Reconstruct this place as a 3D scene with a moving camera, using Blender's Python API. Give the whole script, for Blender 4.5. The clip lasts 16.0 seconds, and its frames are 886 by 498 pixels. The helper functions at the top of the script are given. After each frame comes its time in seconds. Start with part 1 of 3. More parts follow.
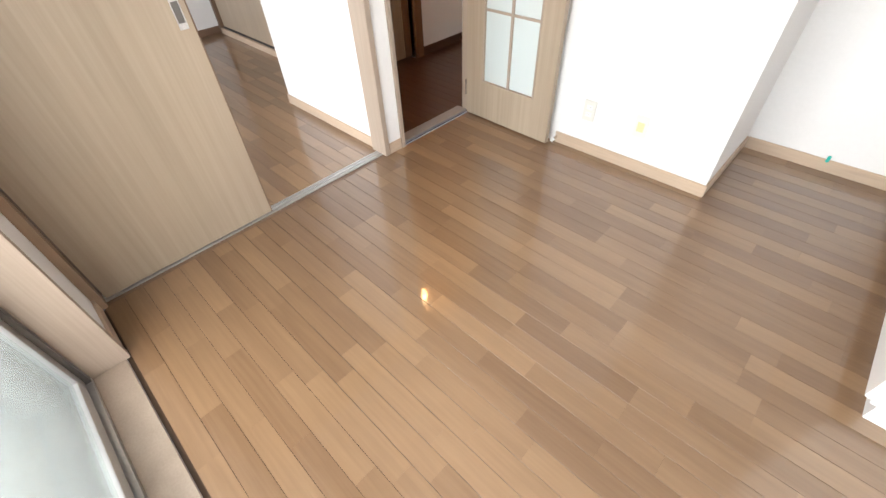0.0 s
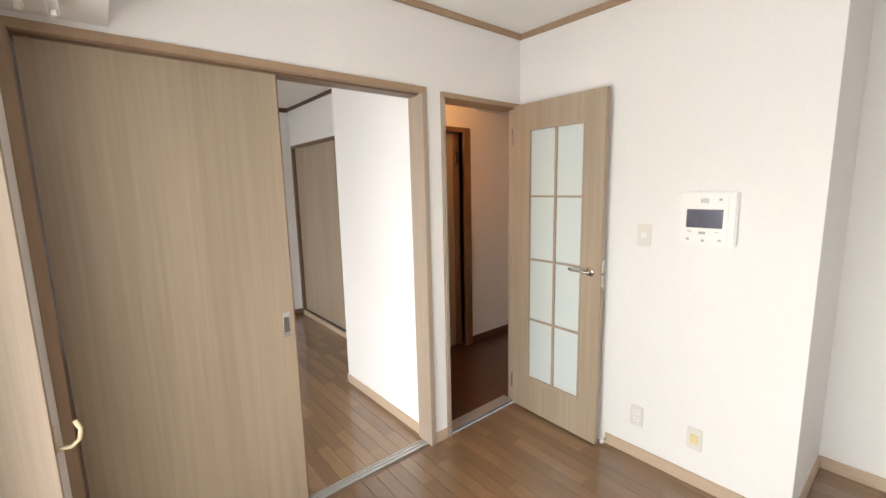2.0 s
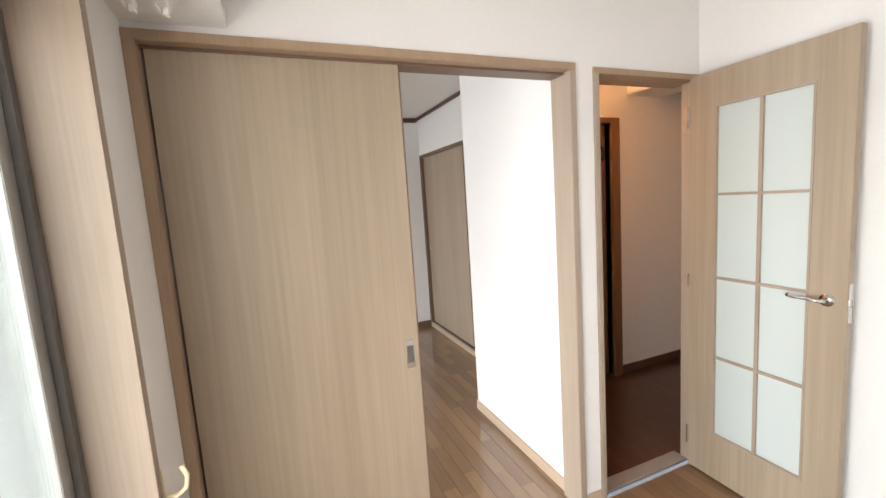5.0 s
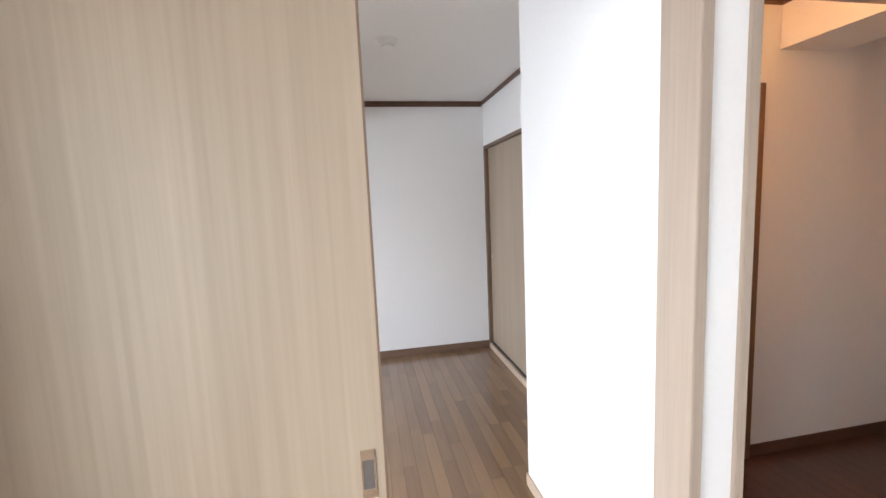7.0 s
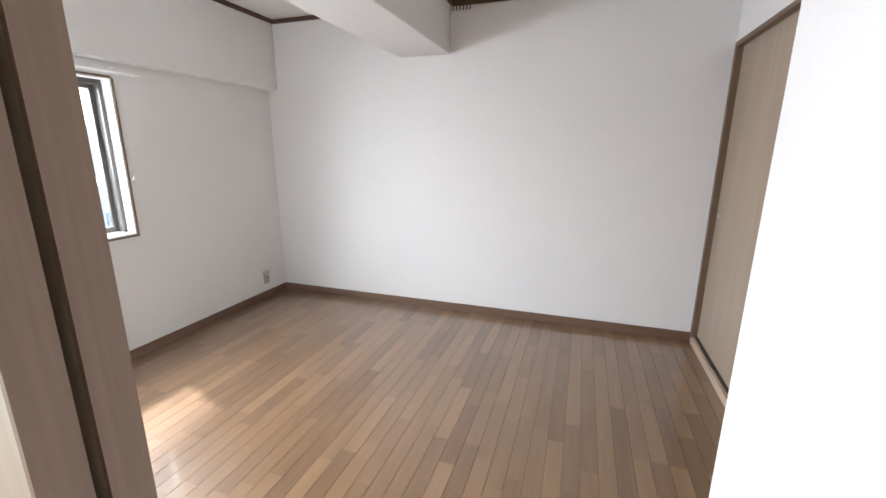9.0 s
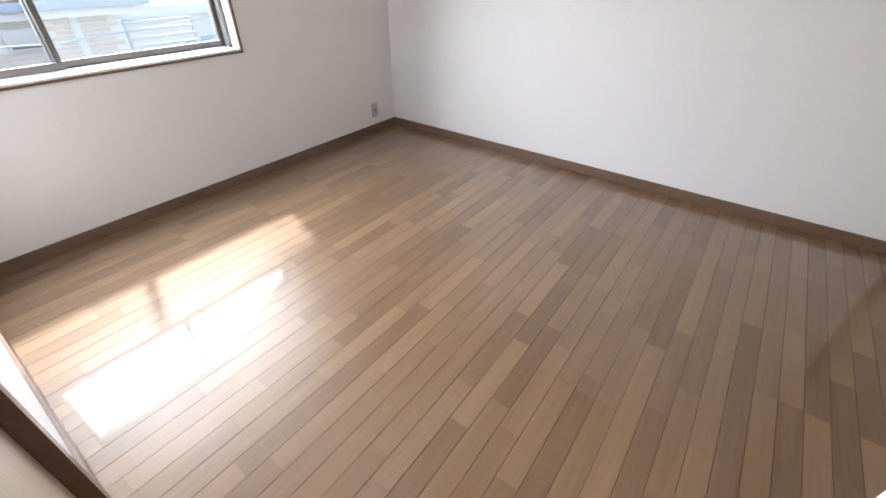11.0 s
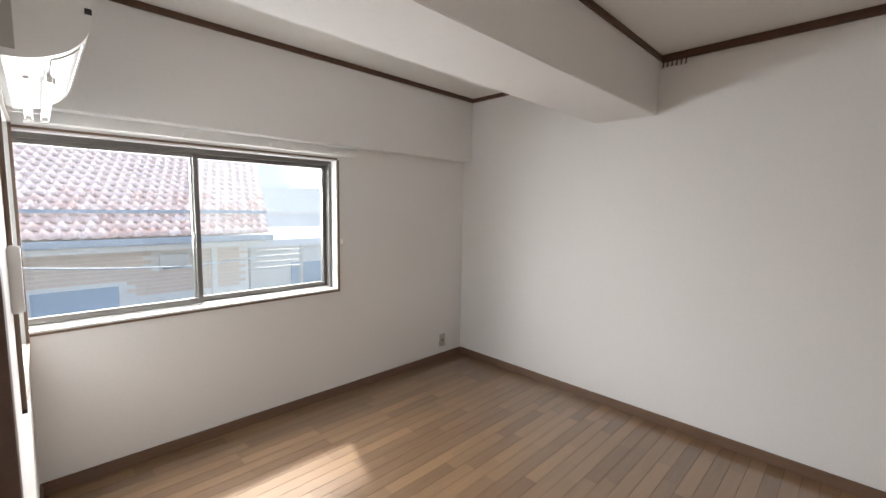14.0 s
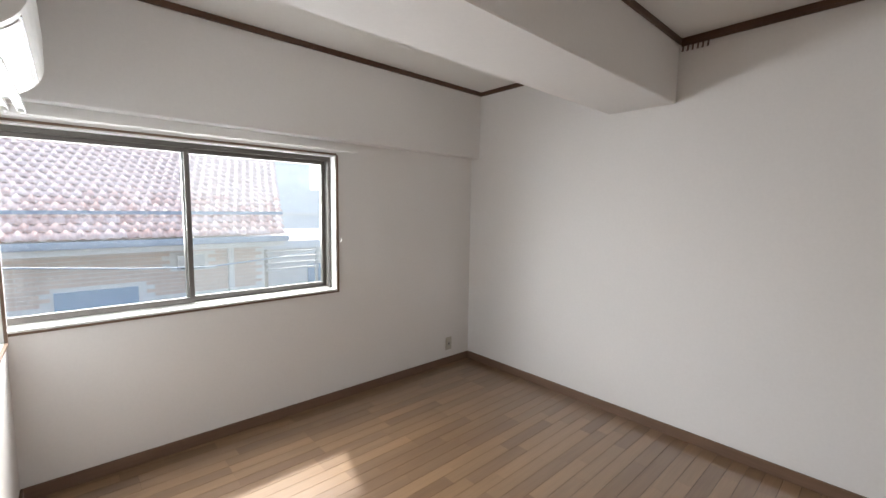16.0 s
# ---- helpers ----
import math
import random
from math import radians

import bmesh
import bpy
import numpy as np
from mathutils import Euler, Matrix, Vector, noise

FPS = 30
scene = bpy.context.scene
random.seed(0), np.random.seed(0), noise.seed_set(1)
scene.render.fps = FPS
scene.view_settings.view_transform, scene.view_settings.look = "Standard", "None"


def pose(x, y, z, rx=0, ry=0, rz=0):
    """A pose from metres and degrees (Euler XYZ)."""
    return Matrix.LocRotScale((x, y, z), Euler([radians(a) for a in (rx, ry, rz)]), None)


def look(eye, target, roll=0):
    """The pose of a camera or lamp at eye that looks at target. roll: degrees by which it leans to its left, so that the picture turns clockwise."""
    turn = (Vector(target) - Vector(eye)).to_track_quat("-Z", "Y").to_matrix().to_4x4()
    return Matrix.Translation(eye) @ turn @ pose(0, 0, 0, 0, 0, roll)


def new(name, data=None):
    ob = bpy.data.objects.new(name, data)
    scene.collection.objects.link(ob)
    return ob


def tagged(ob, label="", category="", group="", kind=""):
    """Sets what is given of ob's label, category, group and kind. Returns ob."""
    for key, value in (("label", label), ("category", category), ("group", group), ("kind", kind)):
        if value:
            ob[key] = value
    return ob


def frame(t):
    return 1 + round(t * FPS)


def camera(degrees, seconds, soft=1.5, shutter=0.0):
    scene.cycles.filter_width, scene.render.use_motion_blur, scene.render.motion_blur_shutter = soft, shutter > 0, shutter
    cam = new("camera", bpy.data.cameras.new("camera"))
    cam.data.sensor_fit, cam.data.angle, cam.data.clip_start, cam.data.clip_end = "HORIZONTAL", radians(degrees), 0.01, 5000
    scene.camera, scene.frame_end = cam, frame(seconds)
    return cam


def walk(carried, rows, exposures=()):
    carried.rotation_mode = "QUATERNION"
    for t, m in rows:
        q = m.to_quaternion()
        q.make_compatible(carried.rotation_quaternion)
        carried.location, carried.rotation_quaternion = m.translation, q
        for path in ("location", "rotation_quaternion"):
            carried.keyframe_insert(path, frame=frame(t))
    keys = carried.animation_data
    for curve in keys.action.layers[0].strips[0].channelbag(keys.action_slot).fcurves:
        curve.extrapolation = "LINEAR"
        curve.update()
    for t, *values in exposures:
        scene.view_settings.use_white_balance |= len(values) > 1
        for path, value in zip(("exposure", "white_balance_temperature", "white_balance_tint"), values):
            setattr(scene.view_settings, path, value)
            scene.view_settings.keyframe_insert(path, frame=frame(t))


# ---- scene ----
cam = camera(94.1, 16.0)
PATH = [
    (0, (1.761, -2.052, 1.308), (0.737, -1.053, -0.09), -2.8),
    (0.5, (1.763, -2.064, 1.352), (0.651, -0.973, 0.098), -2.5),
    (1, (1.771, -2.084, 1.439), (0.496, -0.887, 0.468), -2.2),
    (1.5, (1.776, -2.112, 1.486), (0.355, -0.849, 0.866), -1.8),
    (2, (1.792, -2.13, 1.521), (0.268, -0.87, 1.22), -1.3),
    (2.5, (1.798, -2.147, 1.548), (0.236, -0.904, 1.432), -1.7),
    (3, (1.786, -2.12, 1.54), (0.201, -0.905, 1.432), -2.6),
    (3.5, (1.729, -2.084, 1.528), (0.101, -0.931, 1.391), -3.3),
    (4, (1.647, -2.054, 1.517), (-0.073, -1.052, 1.328), -3.8),
    (6.5, (1.01, -1.679, 1.504), (-0.917, -1.193, 1.28), -2.8),
    (7, (0.822, -1.515, 1.507), (-1.13, -1.149, 1.277), -2.5),
    (7.5, (0.628, -1.4, 1.543), (-1.344, -1.206, 1.27), -1.6),
    (8, (0.455, -1.256, 1.407), (-1.53, -1.321, 1.173), -1.5),
    (8.5, (0.29, -1.168, 1.376), (-1.657, -1.502, 1.066), -0.6),
    (9, (0.097, -1.169, 1.372), (-1.747, -1.785, 0.9), 0.2),
    (9.5, (-0.055, -1.182, 1.331), (-1.751, -2.018, 0.679), 0.6),
    (10, (-0.173, -1.219, 1.293), (-1.686, -2.145, 0.369), 1.0),
    (12.5, (-0.29, -1.206, 1.325), (-1.524, -2.237, 0.137), 1.9),
    (13, (-0.251, -1.214, 1.394), (-1.605, -2.435, 0.571), 1.8),
    (13.5, (-0.22, -1.189, 1.421), (-1.614, -2.549, 0.969), 1.2),
    (14, (-0.198, -1.191, 1.452), (-1.595, -2.608, 1.249), 0.9),
    (14.5, (-0.211, -1.19, 1.453), (-1.589, -2.635, 1.35), 0.5),
    (15, (-0.235, -1.207, 1.452), (-1.601, -2.664, 1.347), 0.5),
    (15.5, (-0.3, -1.222, 1.438), (-1.655, -2.686, 1.284), 0.6),
    (16, (-0.378, -1.225, 1.418), (-1.712, -2.702, 1.224), 0.8),
]
LIGHT = [(0, 2.42, 6350, 10), (1, 2.2, 6500, 10), (2, 2.0, 6750, 10), (2.5, 1.95, 6800, 10), (4, 2.05, 6700, 10), (6.5, 2.45, 6100, 10), (7, 2.45, 5950, 10), (8, 2.3, 5900, 10), (9, 2.42, 6100, 10),
         (10, 2.35, 6050, 10), (12.5, 2.4, 6250, 10), (13, 2.25, 6350, 10), (14, 1.85, 6550, 10), (14.5, 1.78, 6500, 10), (16, 1.8, 6450, 10)]
walk(cam, [(t, look(eye, target, roll)) for t, eye, target, roll in PATH], LIGHT)

# ---- world, sun, window light ----
world = bpy.data.worlds.new("sky")
world.use_nodes = True
scene.world = world
wn = world.node_tree.nodes
sky = wn.new("ShaderNodeTexSky")
sky.sky_type = "NISHITA"
sky.sun_disc = False
SUN_WAY = Vector((0.22, 0.74, -1.0)).normalized()
sky.sun_elevation = math.asin(-SUN_WAY.z)
sky.sun_rotation = math.atan2(-SUN_WAY.x, -SUN_WAY.y)
sky.dust_density = 4.0
wn["Background"].inputs["Strength"].default_value = 0.15
world.node_tree.links.new(sky.outputs[0], wn["Background"].inputs["Color"])

sun = new("sun", bpy.data.lights.new("sun", "SUN"))
sun.data.energy = 1.4
sun.data.angle = radians(2)
sun.data.color = (1.0, 0.93, 0.82)
sun.matrix_world = look((0, 0, 0), SUN_WAY)


def window_light(name, eye, target, sx, sy, watts, colour):
    lamp = new(name, bpy.data.lights.new(name, "AREA"))
    lamp.data.shape, lamp.data.size, lamp.data.size_y = "RECTANGLE", sx, sy
    lamp.data.energy, lamp.data.color = watts, colour
    lamp.matrix_world = look(eye, target)
    return lamp


window_light("balcony_sky_light", (1.4, -2.75, 1.2), (1.38, -1.75, 0.95), 2.0, 1.6, 16.5, (1.0, 0.955, 0.93))
window_light("bedroom_sky_light", (-1.0, -4.5, 1.6), (-1.06, -3.67, 1.05), 2.1, 1.15, 47, (0.96, 0.98, 1.0))
window_light("bedroom_side_light", (0.3, -3.4, 1.45), (-0.7, -3.35, 0.65), 0.8, 0.7, 1.6, (0.95, 0.98, 1.0))
hall_lamp = new("hall_light", bpy.data.lights.new("hall_light", "POINT"))
hall_lamp.data.energy, hall_lamp.data.color, hall_lamp.data.shadow_soft_size = 1.9, (1.0, 0.42, 0.13), 0.06
hall_lamp.location = (-0.54, -0.17, 2.27)


# ---- materials ----
def material(name, colour, rough=0.5, metal=0.0, coat=0.0, scale=(8, 8, 8), spread=0.08, bump=0.0, bump_scale=200.0,
             fine=(60, 60, 60), rand=0.0, hue=None, coat_rough=0.1, rough_var=0.0, coat_ior=1.5):
    """A surface with broad and fine variation, a second tone, and relief."""
    m = bpy.data.materials.new(name)
    m.use_nodes = True
    nt = m.node_tree
    n, link = nt.nodes, nt.links.new
    p = n["Principled BSDF"]
    p.inputs["Roughness"].default_value = rough
    p.inputs["Metallic"].default_value = metal
    p.inputs["Coat Weight"].default_value = coat
    p.inputs["Coat Roughness"].default_value = coat_rough
    p.inputs["Coat IOR"].default_value = coat_ior
    tc = n.new("ShaderNodeTexCoord")
    maps = []
    for s in (scale, fine):
        mp = n.new("ShaderNodeMapping")
        mp.inputs["Scale"].default_value = s
        link(tc.outputs["Object"], mp.inputs["Vector"])
        nz = n.new("ShaderNodeTexNoise")
        nz.inputs["Scale"].default_value = 1.0
        nz.inputs["Detail"].default_value = 5.0
        link(mp.outputs[0], nz.inputs["Vector"])
        maps.append((mp, nz))
    add = n.new("ShaderNodeMath")
    add.operation = "ADD"
    link(maps[0][1].outputs[0], add.inputs[0])
    link(maps[1][1].outputs[0], add.inputs[1])
    value = add.outputs[0]
    if rand:
        info = n.new("ShaderNodeObjectInfo")
        mul = n.new("ShaderNodeMath")
        mul.operation = "MULTIPLY_ADD"
        mul.inputs[1].default_value = rand
        link(info.outputs["Random"], mul.inputs[0])
        link(value, mul.inputs[2])
        value = mul.outputs[0]
        off = n.new("ShaderNodeVectorMath")
        off.operation = "ADD"
        sc = n.new("ShaderNodeMath")
        sc.operation = "MULTIPLY"
        sc.inputs[1].default_value = 37.0
        link(info.outputs["Random"], sc.inputs[0])
        link(tc.outputs["Object"], off.inputs[0])
        link(sc.outputs[0], off.inputs[1])
        for mp, nz in maps:
            link(off.outputs[0], mp.inputs["Vector"])
    ramp = n.new("ShaderNodeMapRange")
    ramp.inputs["From Min"].default_value = 0.6
    ramp.inputs["From Max"].default_value = 1.4 + rand
    link(value, ramp.inputs["Value"])
    mix = n.new("ShaderNodeMix")
    mix.data_type = "RGBA"
    link(ramp.outputs[0], mix.inputs["Factor"])
    lo = tuple(c * (1 - spread) for c in colour)
    hi = tuple(min(1, c * (1 + spread)) for c in (hue or colour))
    mix.inputs[6].default_value = (*lo, 1)
    mix.inputs[7].default_value = (*hi, 1)
    link(mix.outputs[2], p.inputs["Base Color"])
    if rough_var:
        rr = n.new("ShaderNodeMapRange")
        rr.inputs["From Min"].default_value, rr.inputs["From Max"].default_value = 0.3, 0.7
        rr.inputs["To Min"].default_value, rr.inputs["To Max"].default_value = rough - rough_var, rough + rough_var
        link(maps[0][1].outputs[0], rr.inputs["Value"])
        link(rr.outputs[0], p.inputs["Roughness"])
    if bump:
        bn = n.new("ShaderNodeTexNoise")
        bn.inputs["Scale"].default_value = bump_scale
        bn.inputs["Detail"].default_value = 3.0
        link(tc.outputs["Object"], bn.inputs["Vector"])
        b = n.new("ShaderNodeBump")
        b.inputs["Strength"].default_value = bump
        b.inputs["Distance"].default_value = 0.002
        link(bn.outputs[0], b.inputs["Height"])
        link(b.outputs[0], p.inputs["Normal"])
    return m


def glass_material(name, tint, gloss_rough, clear):
    """Thin window glass: mostly see-through, with a faint mirror sheen."""
    m = bpy.data.materials.new(name)
    m.use_nodes = True
    n, link = m.node_tree.nodes, m.node_tree.links.new
    out = n["Material Output"]
    n.remove(n["Principled BSDF"])
    a = n.new("ShaderNodeBsdfTransparent")
    a.inputs[0].default_value = (*tint, 1)
    g = n.new("ShaderNodeBsdfGlossy")
    g.inputs["Roughness"].default_value = gloss_rough
    f = n.new("ShaderNodeFresnel")
    f.inputs[0].default_value = 1.45
    mx = n.new("ShaderNodeMixShader")
    link(f.outputs[0], mx.inputs[0])
    link(a.outputs[0], mx.inputs[1])
    link(g.outputs[0], mx.inputs[2])
    last = mx
    if clear < 1:
        d = n.new("ShaderNodeBsdfDiffuse")
        d.inputs[0].default_value = (0.8, 0.86, 0.85, 1)
        t = n.new("ShaderNodeBsdfTranslucent")
        t.inputs[0].default_value = (0.8, 0.86, 0.85, 1)
        h = n.new("ShaderNodeMixShader")
        h.inputs[0].default_value = 0.35
        link(d.outputs[0], h.inputs[1])
        link(t.outputs[0], h.inputs[2])
        k = n.new("ShaderNodeMixShader")
        k.inputs[0].default_value = clear
        link(h.outputs[0], k.inputs[1])
        link(mx.outputs[0], k.inputs[2])
        last = k
    link(last.outputs[0], out.inputs["Surface"])
    return m


PAPER = material("wallpaper", (0.79, 0.775, 0.762), 0.85, scale=(1.2, 1.2, 1.2), spread=0.025, bump=0.35, bump_scale=260)
CEILING = material("ceiling_paper", (0.80, 0.79, 0.77), 0.9, scale=(1.5, 1.5, 1.5), spread=0.02, bump=0.3, bump_scale=200)
DOOR_WOOD = material("beige_door_wood", (0.335, 0.264, 0.19), 0.42, scale=(7, 7, 0.5), fine=(70, 70, 1.4), spread=0.08, hue=(0.385, 0.308, 0.228), bump=0.05)
TRIM = material("beige_brown_trim", (0.36, 0.25, 0.165), 0.45, scale=(20, 20, 2), fine=(150, 150, 6), spread=0.12)
CASING = material("beige_casing_wood", (0.37, 0.295, 0.232), 0.45, scale=(12, 12, 1), fine=(140, 140, 3), spread=0.12)
DARK_TRIM = material("dark_brown_trim", (0.10, 0.05, 0.03), 0.4, scale=(6, 6, 6), fine=(60, 60, 60), spread=0.2)
STILE = material("brown_stile", (0.16, 0.10, 0.064), 0.45, scale=(20, 20, 1.5), fine=(150, 150, 5), spread=0.2)
SKIRT = material("beige_skirting", (0.50, 0.38, 0.28), 0.45, scale=(2, 2, 14), fine=(8, 8, 120), spread=0.12)
SKIRT_BROWN = material("brown_skirting", (0.17, 0.103, 0.068), 0.4, scale=(2, 2, 14), fine=(8, 8, 120), spread=0.15)
FLOOR = material("oak_flooring", (0.145, 0.078, 0.037), 0.36, coat=1.0, coat_rough=0.05, scale=(1.6, 14, 1), fine=(4, 90, 1), spread=0.08,
                 hue=(0.252, 0.155, 0.082), rand=1.2, coat_ior=1.6)
HALL_TRIM = material("warm_brown_trim", (0.20, 0.105, 0.055), 0.4, scale=(20, 20, 2), fine=(150, 150, 6), spread=0.15)
HALL_FLOOR = material("hall_flooring", (0.07, 0.028, 0.015), 0.3, coat=0.5, coat_rough=0.1, scale=(1.4, 22, 1), fine=(5, 160, 1), spread=0.2, rand=0.6)
JOINT = material("floor_joint", (0.07, 0.04, 0.022), 0.7)
ALU = material("silver_aluminium", (0.62, 0.62, 0.61), 0.35, metal=0.85, spread=0.04)
BRONZE = material("bronze_aluminium", (0.15, 0.14, 0.13), 0.35, metal=0.4, spread=0.08)
RAIL_ALU = material("grey_floor_rail", (0.5, 0.49, 0.48), 0.35, metal=0.7, spread=0.05)
CHROME = material("chrome", (0.7, 0.69, 0.67), 0.18, metal=1.0, spread=0.03)
WHITE = material("white_plastic", (0.80, 0.79, 0.77), 0.35, spread=0.015)
IVORY = material("ivory_plastic", (0.70, 0.68, 0.63), 0.4, spread=0.02)
PLATE = material("beige_metal_plate", (0.50, 0.47, 0.41), 0.4, metal=0.3, spread=0.03)
CREAM = material("cream_plastic", (0.72, 0.62, 0.42), 0.4, spread=0.03)
YELLOW = material("yellowed_socket", (0.74, 0.62, 0.34), 0.45, spread=0.04)
BLACK = material("black_plastic", (0.02, 0.02, 0.022), 0.4)
SCREEN = material("grey_screen", (0.10, 0.10, 0.14), 0.12, spread=0.1, scale=(30, 30, 30))
TEAL = material("teal_plastic", (0.02, 0.42, 0.36), 0.4)
CABINET = material("white_cabinet", (0.78, 0.77, 0.755), 0.3, coat=0.3, spread=0.02)
SILL = material("white_sill", (0.74, 0.74, 0.73), 0.3, spread=0.03)
GREY_PLASTIC = material("grey_plastic", (0.42, 0.40, 0.37), 0.4, spread=0.03)
CLEAR = glass_material("clear_glass", (0.97, 0.985, 0.98), 0.0, 1.0)
FROST = glass_material("frosted_glass", (0.9, 0.95, 0.94), 0.3, 0.12)
SCREENED = glass_material("screened_glass", (0.93, 0.94, 0.93), 0.05, 0.965)
# faint white film paints the bright haze over the outdoor view
VEILED = glass_material("veiled_glass", (0.96, 0.97, 0.97), 0.0, 0.985)
HAZY = glass_material("figured_glass", (0.92, 0.97, 0.95), 0.1, 0.93)
FACADE = material("pale_render", (0.80, 0.77, 0.72), 0.85, spread=0.06, bump=0.3)
BRICK = material("beige_brick", (0.74, 0.58, 0.47), 0.85, spread=0.1, rand=0.6)
MORTAR = material("pale_mortar", (0.80, 0.77, 0.72), 0.9, spread=0.06)
TILE = material("red_roof_tile", (0.60, 0.27, 0.20), 0.7, spread=0.15, hue=(0.86, 0.70, 0.62), rand=0.7)
GUTTER = material("blue_grey_gutter", (0.30, 0.36, 0.43), 0.4, spread=0.05)
CONCRETE = material("grey_concrete", (0.76, 0.77, 0.77), 0.85, spread=0.08, scale=(1, 1, 1), bump=0.3)
SHUTTER = material("blue_shutter", (0.28, 0.40, 0.52), 0.5, spread=0.05)
GROUND = material("asphalt", (0.06, 0.06, 0.06), 0.9, spread=0.2, bump=0.4)


# ---- building blocks ----
def slab(bm, x0, x1, y0, y1, z0, z1):
    """Adds a block between two corners."""
    xs, ys, zs = sorted((x0, x1)), sorted((y0, y1)), sorted((z0, z1))
    v = [bm.verts.new((x, y, z)) for z in zs for y in ys for x in xs]
    for f in ((0, 2, 3, 1), (4, 5, 7, 6), (0, 1, 5, 4), (2, 6, 7, 3), (0, 4, 6, 2), (1, 3, 7, 5)):
        bm.faces.new([v[i] for i in f])
    return bm


def tube(bm, points, radius, sides=10):
    """Adds a round bar along points."""
    pts = [Vector(p) for p in points]
    rings = []
    for i, p in enumerate(pts):
        d = (pts[min(i + 1, len(pts) - 1)] - pts[max(i - 1, 0)]).normalized()
        u = d.orthogonal().normalized() if not rings else (rings[-1][1] - d * rings[-1][1].dot(d)).normalized()
        w = d.cross(u)
        rings.append(([bm.verts.new(p + radius * (math.cos(a) * u + math.sin(a) * w)) for a in (2 * math.pi * k / sides for k in range(sides))], u))
    for (a, _), (b, _) in zip(rings, rings[1:]):
        for k in range(sides):
            bm.faces.new((a[k], a[(k + 1) % sides], b[(k + 1) % sides], b[k]))
    bm.faces.new(list(reversed(rings[0][0])))
    bm.faces.new(rings[-1][0])
    return bm


def extruded(bm, outline, axis, a, b):
    """Adds a closed outline (pairs in the other two axes) drawn out along an axis from a to b."""
    def at(p, s):
        q = list(p)
        q.insert(axis, s)
        return q
    lo, hi = [bm.verts.new(at(p, a)) for p in outline], [bm.verts.new(at(p, b)) for p in outline]
    k = len(outline)
    for i in range(k):
        bm.faces.new((lo[i], lo[(i + 1) % k], hi[(i + 1) % k], hi[i]))
    bm.faces.new(lo)
    bm.faces.new(hi)
    bmesh.ops.recalc_face_normals(bm, faces=bm.faces[:])
    return bm


def part(name, bm, mat, parent=None, label="", bevel=0.0, smooth=False):
    """Links a bmesh as one mesh object under a thing or a part."""
    if bevel:
        bmesh.ops.bevel(bm, geom=bm.edges[:], offset=bevel, segments=2, affect="EDGES", clamp_overlap=True)
    bmesh.ops.recalc_face_normals(bm, faces=bm.faces[:])
    me = bpy.data.meshes.new(name)
    bm.to_mesh(me)
    bm.free()
    me.materials.append(mat)
    if smooth:
        for f in me.polygons:
            f.use_smooth = True
    ob = new(name, me)
    if parent:
        ob.parent = parent
    if label:
        tagged(ob, label)
    return ob


def blocks(name, boxes, mat, parent=None, label="", bevel=0.0):
    bm = bmesh.new()
    for b in boxes:
        slab(bm, *b)
    return part(name, bm, mat, parent, label, bevel)


def thing(name, label, category, group="", kind=""):
    return tagged(new(name), label, category, group, kind)


def setting(ob, label, category):
    return tagged(ob, label, category, "", "structure")


# ---- setting: walls, ceilings ----
H = 2.445
X_FAR, Y_WIN, Y_CLOS, XB = -3.147, -3.917, -0.323, -1.088
Y_MON, X_PIL, Y_REC, X_EAST = 0.02, 1.51, 0.66, 3.6
YB0, YB1 = -2.62, -2.20

setting(blocks("wall_divider", [
    (-0.13, 0, -2.45, -2.31, 0, H), (-0.13, 0, -2.31, -0.743, 2.035, H), (-0.112, 0, -0.743, -0.645, 0, H),
    (-0.13, 0, -0.645, 0.12, 2.025, H),
    (-0.13, 0.0, -2.98, -2.45, 0, H), (-0.13, 0.0, -3.83, -2.98, 0, 0.80), (-0.13, 0.0, -3.83, -2.98, 1.79, H),
    (-0.13, 0.0, -3.985, -3.83, 0, H)], PAPER), "white wallpapered wall between the two rooms", "wall")
setting(blocks("wall_column", [(XB, -0.112, -0.751, -0.66, 0, H), (XB, -1.01, -0.66, -0.2, 0, H)], PAPER),
        "white wallpapered boxed-out corner wall", "wall")
setting(blocks("wall_closet", [(X_FAR, -3.125, Y_CLOS, -0.2, 0, H), (-3.125, XB, Y_CLOS, -0.2, 2.02, H)], PAPER),
        "white wall above the closet", "wall")
setting(blocks("closet_back", [(X_FAR, XB, 0.3, 0.36, 0, H), (-3.2, X_FAR, -0.2, 0.36, 0, H)], PAPER), "white back wall of the closet", "wall")
setting(blocks("wall_far", [(X_FAR - 0.12, X_FAR, -4.06, -0.2, 0, H)], PAPER), "plain white wallpapered bedroom wall", "wall")
setting(blocks("wall_bedroom_window", [
    (X_FAR, -1.785, -4.06, Y_WIN, 0, H), (-1.785, -0.13, -4.06, Y_WIN, 0, 0.82), (-1.785, -0.13, -4.06, Y_WIN, 1.78, H),
    (-0.13, 0.0, -4.06, -3.985, 0, 0.82), (-0.13, 0.0, -4.06, -3.985, 1.78, H)], PAPER), "white wallpapered wall with a wide window", "wall")
setting(blocks("window_soffit", [(X_FAR, -0.13, Y_WIN, -3.815, 1.873, H)], PAPER, bevel=0.004), "white boxed-out soffit above the window", "soffit")
setting(blocks("beam", [(X_FAR, -0.13, YB0, YB1, 2.073, H)], PAPER, bevel=0.004), "white papered ceiling beam", "beam")
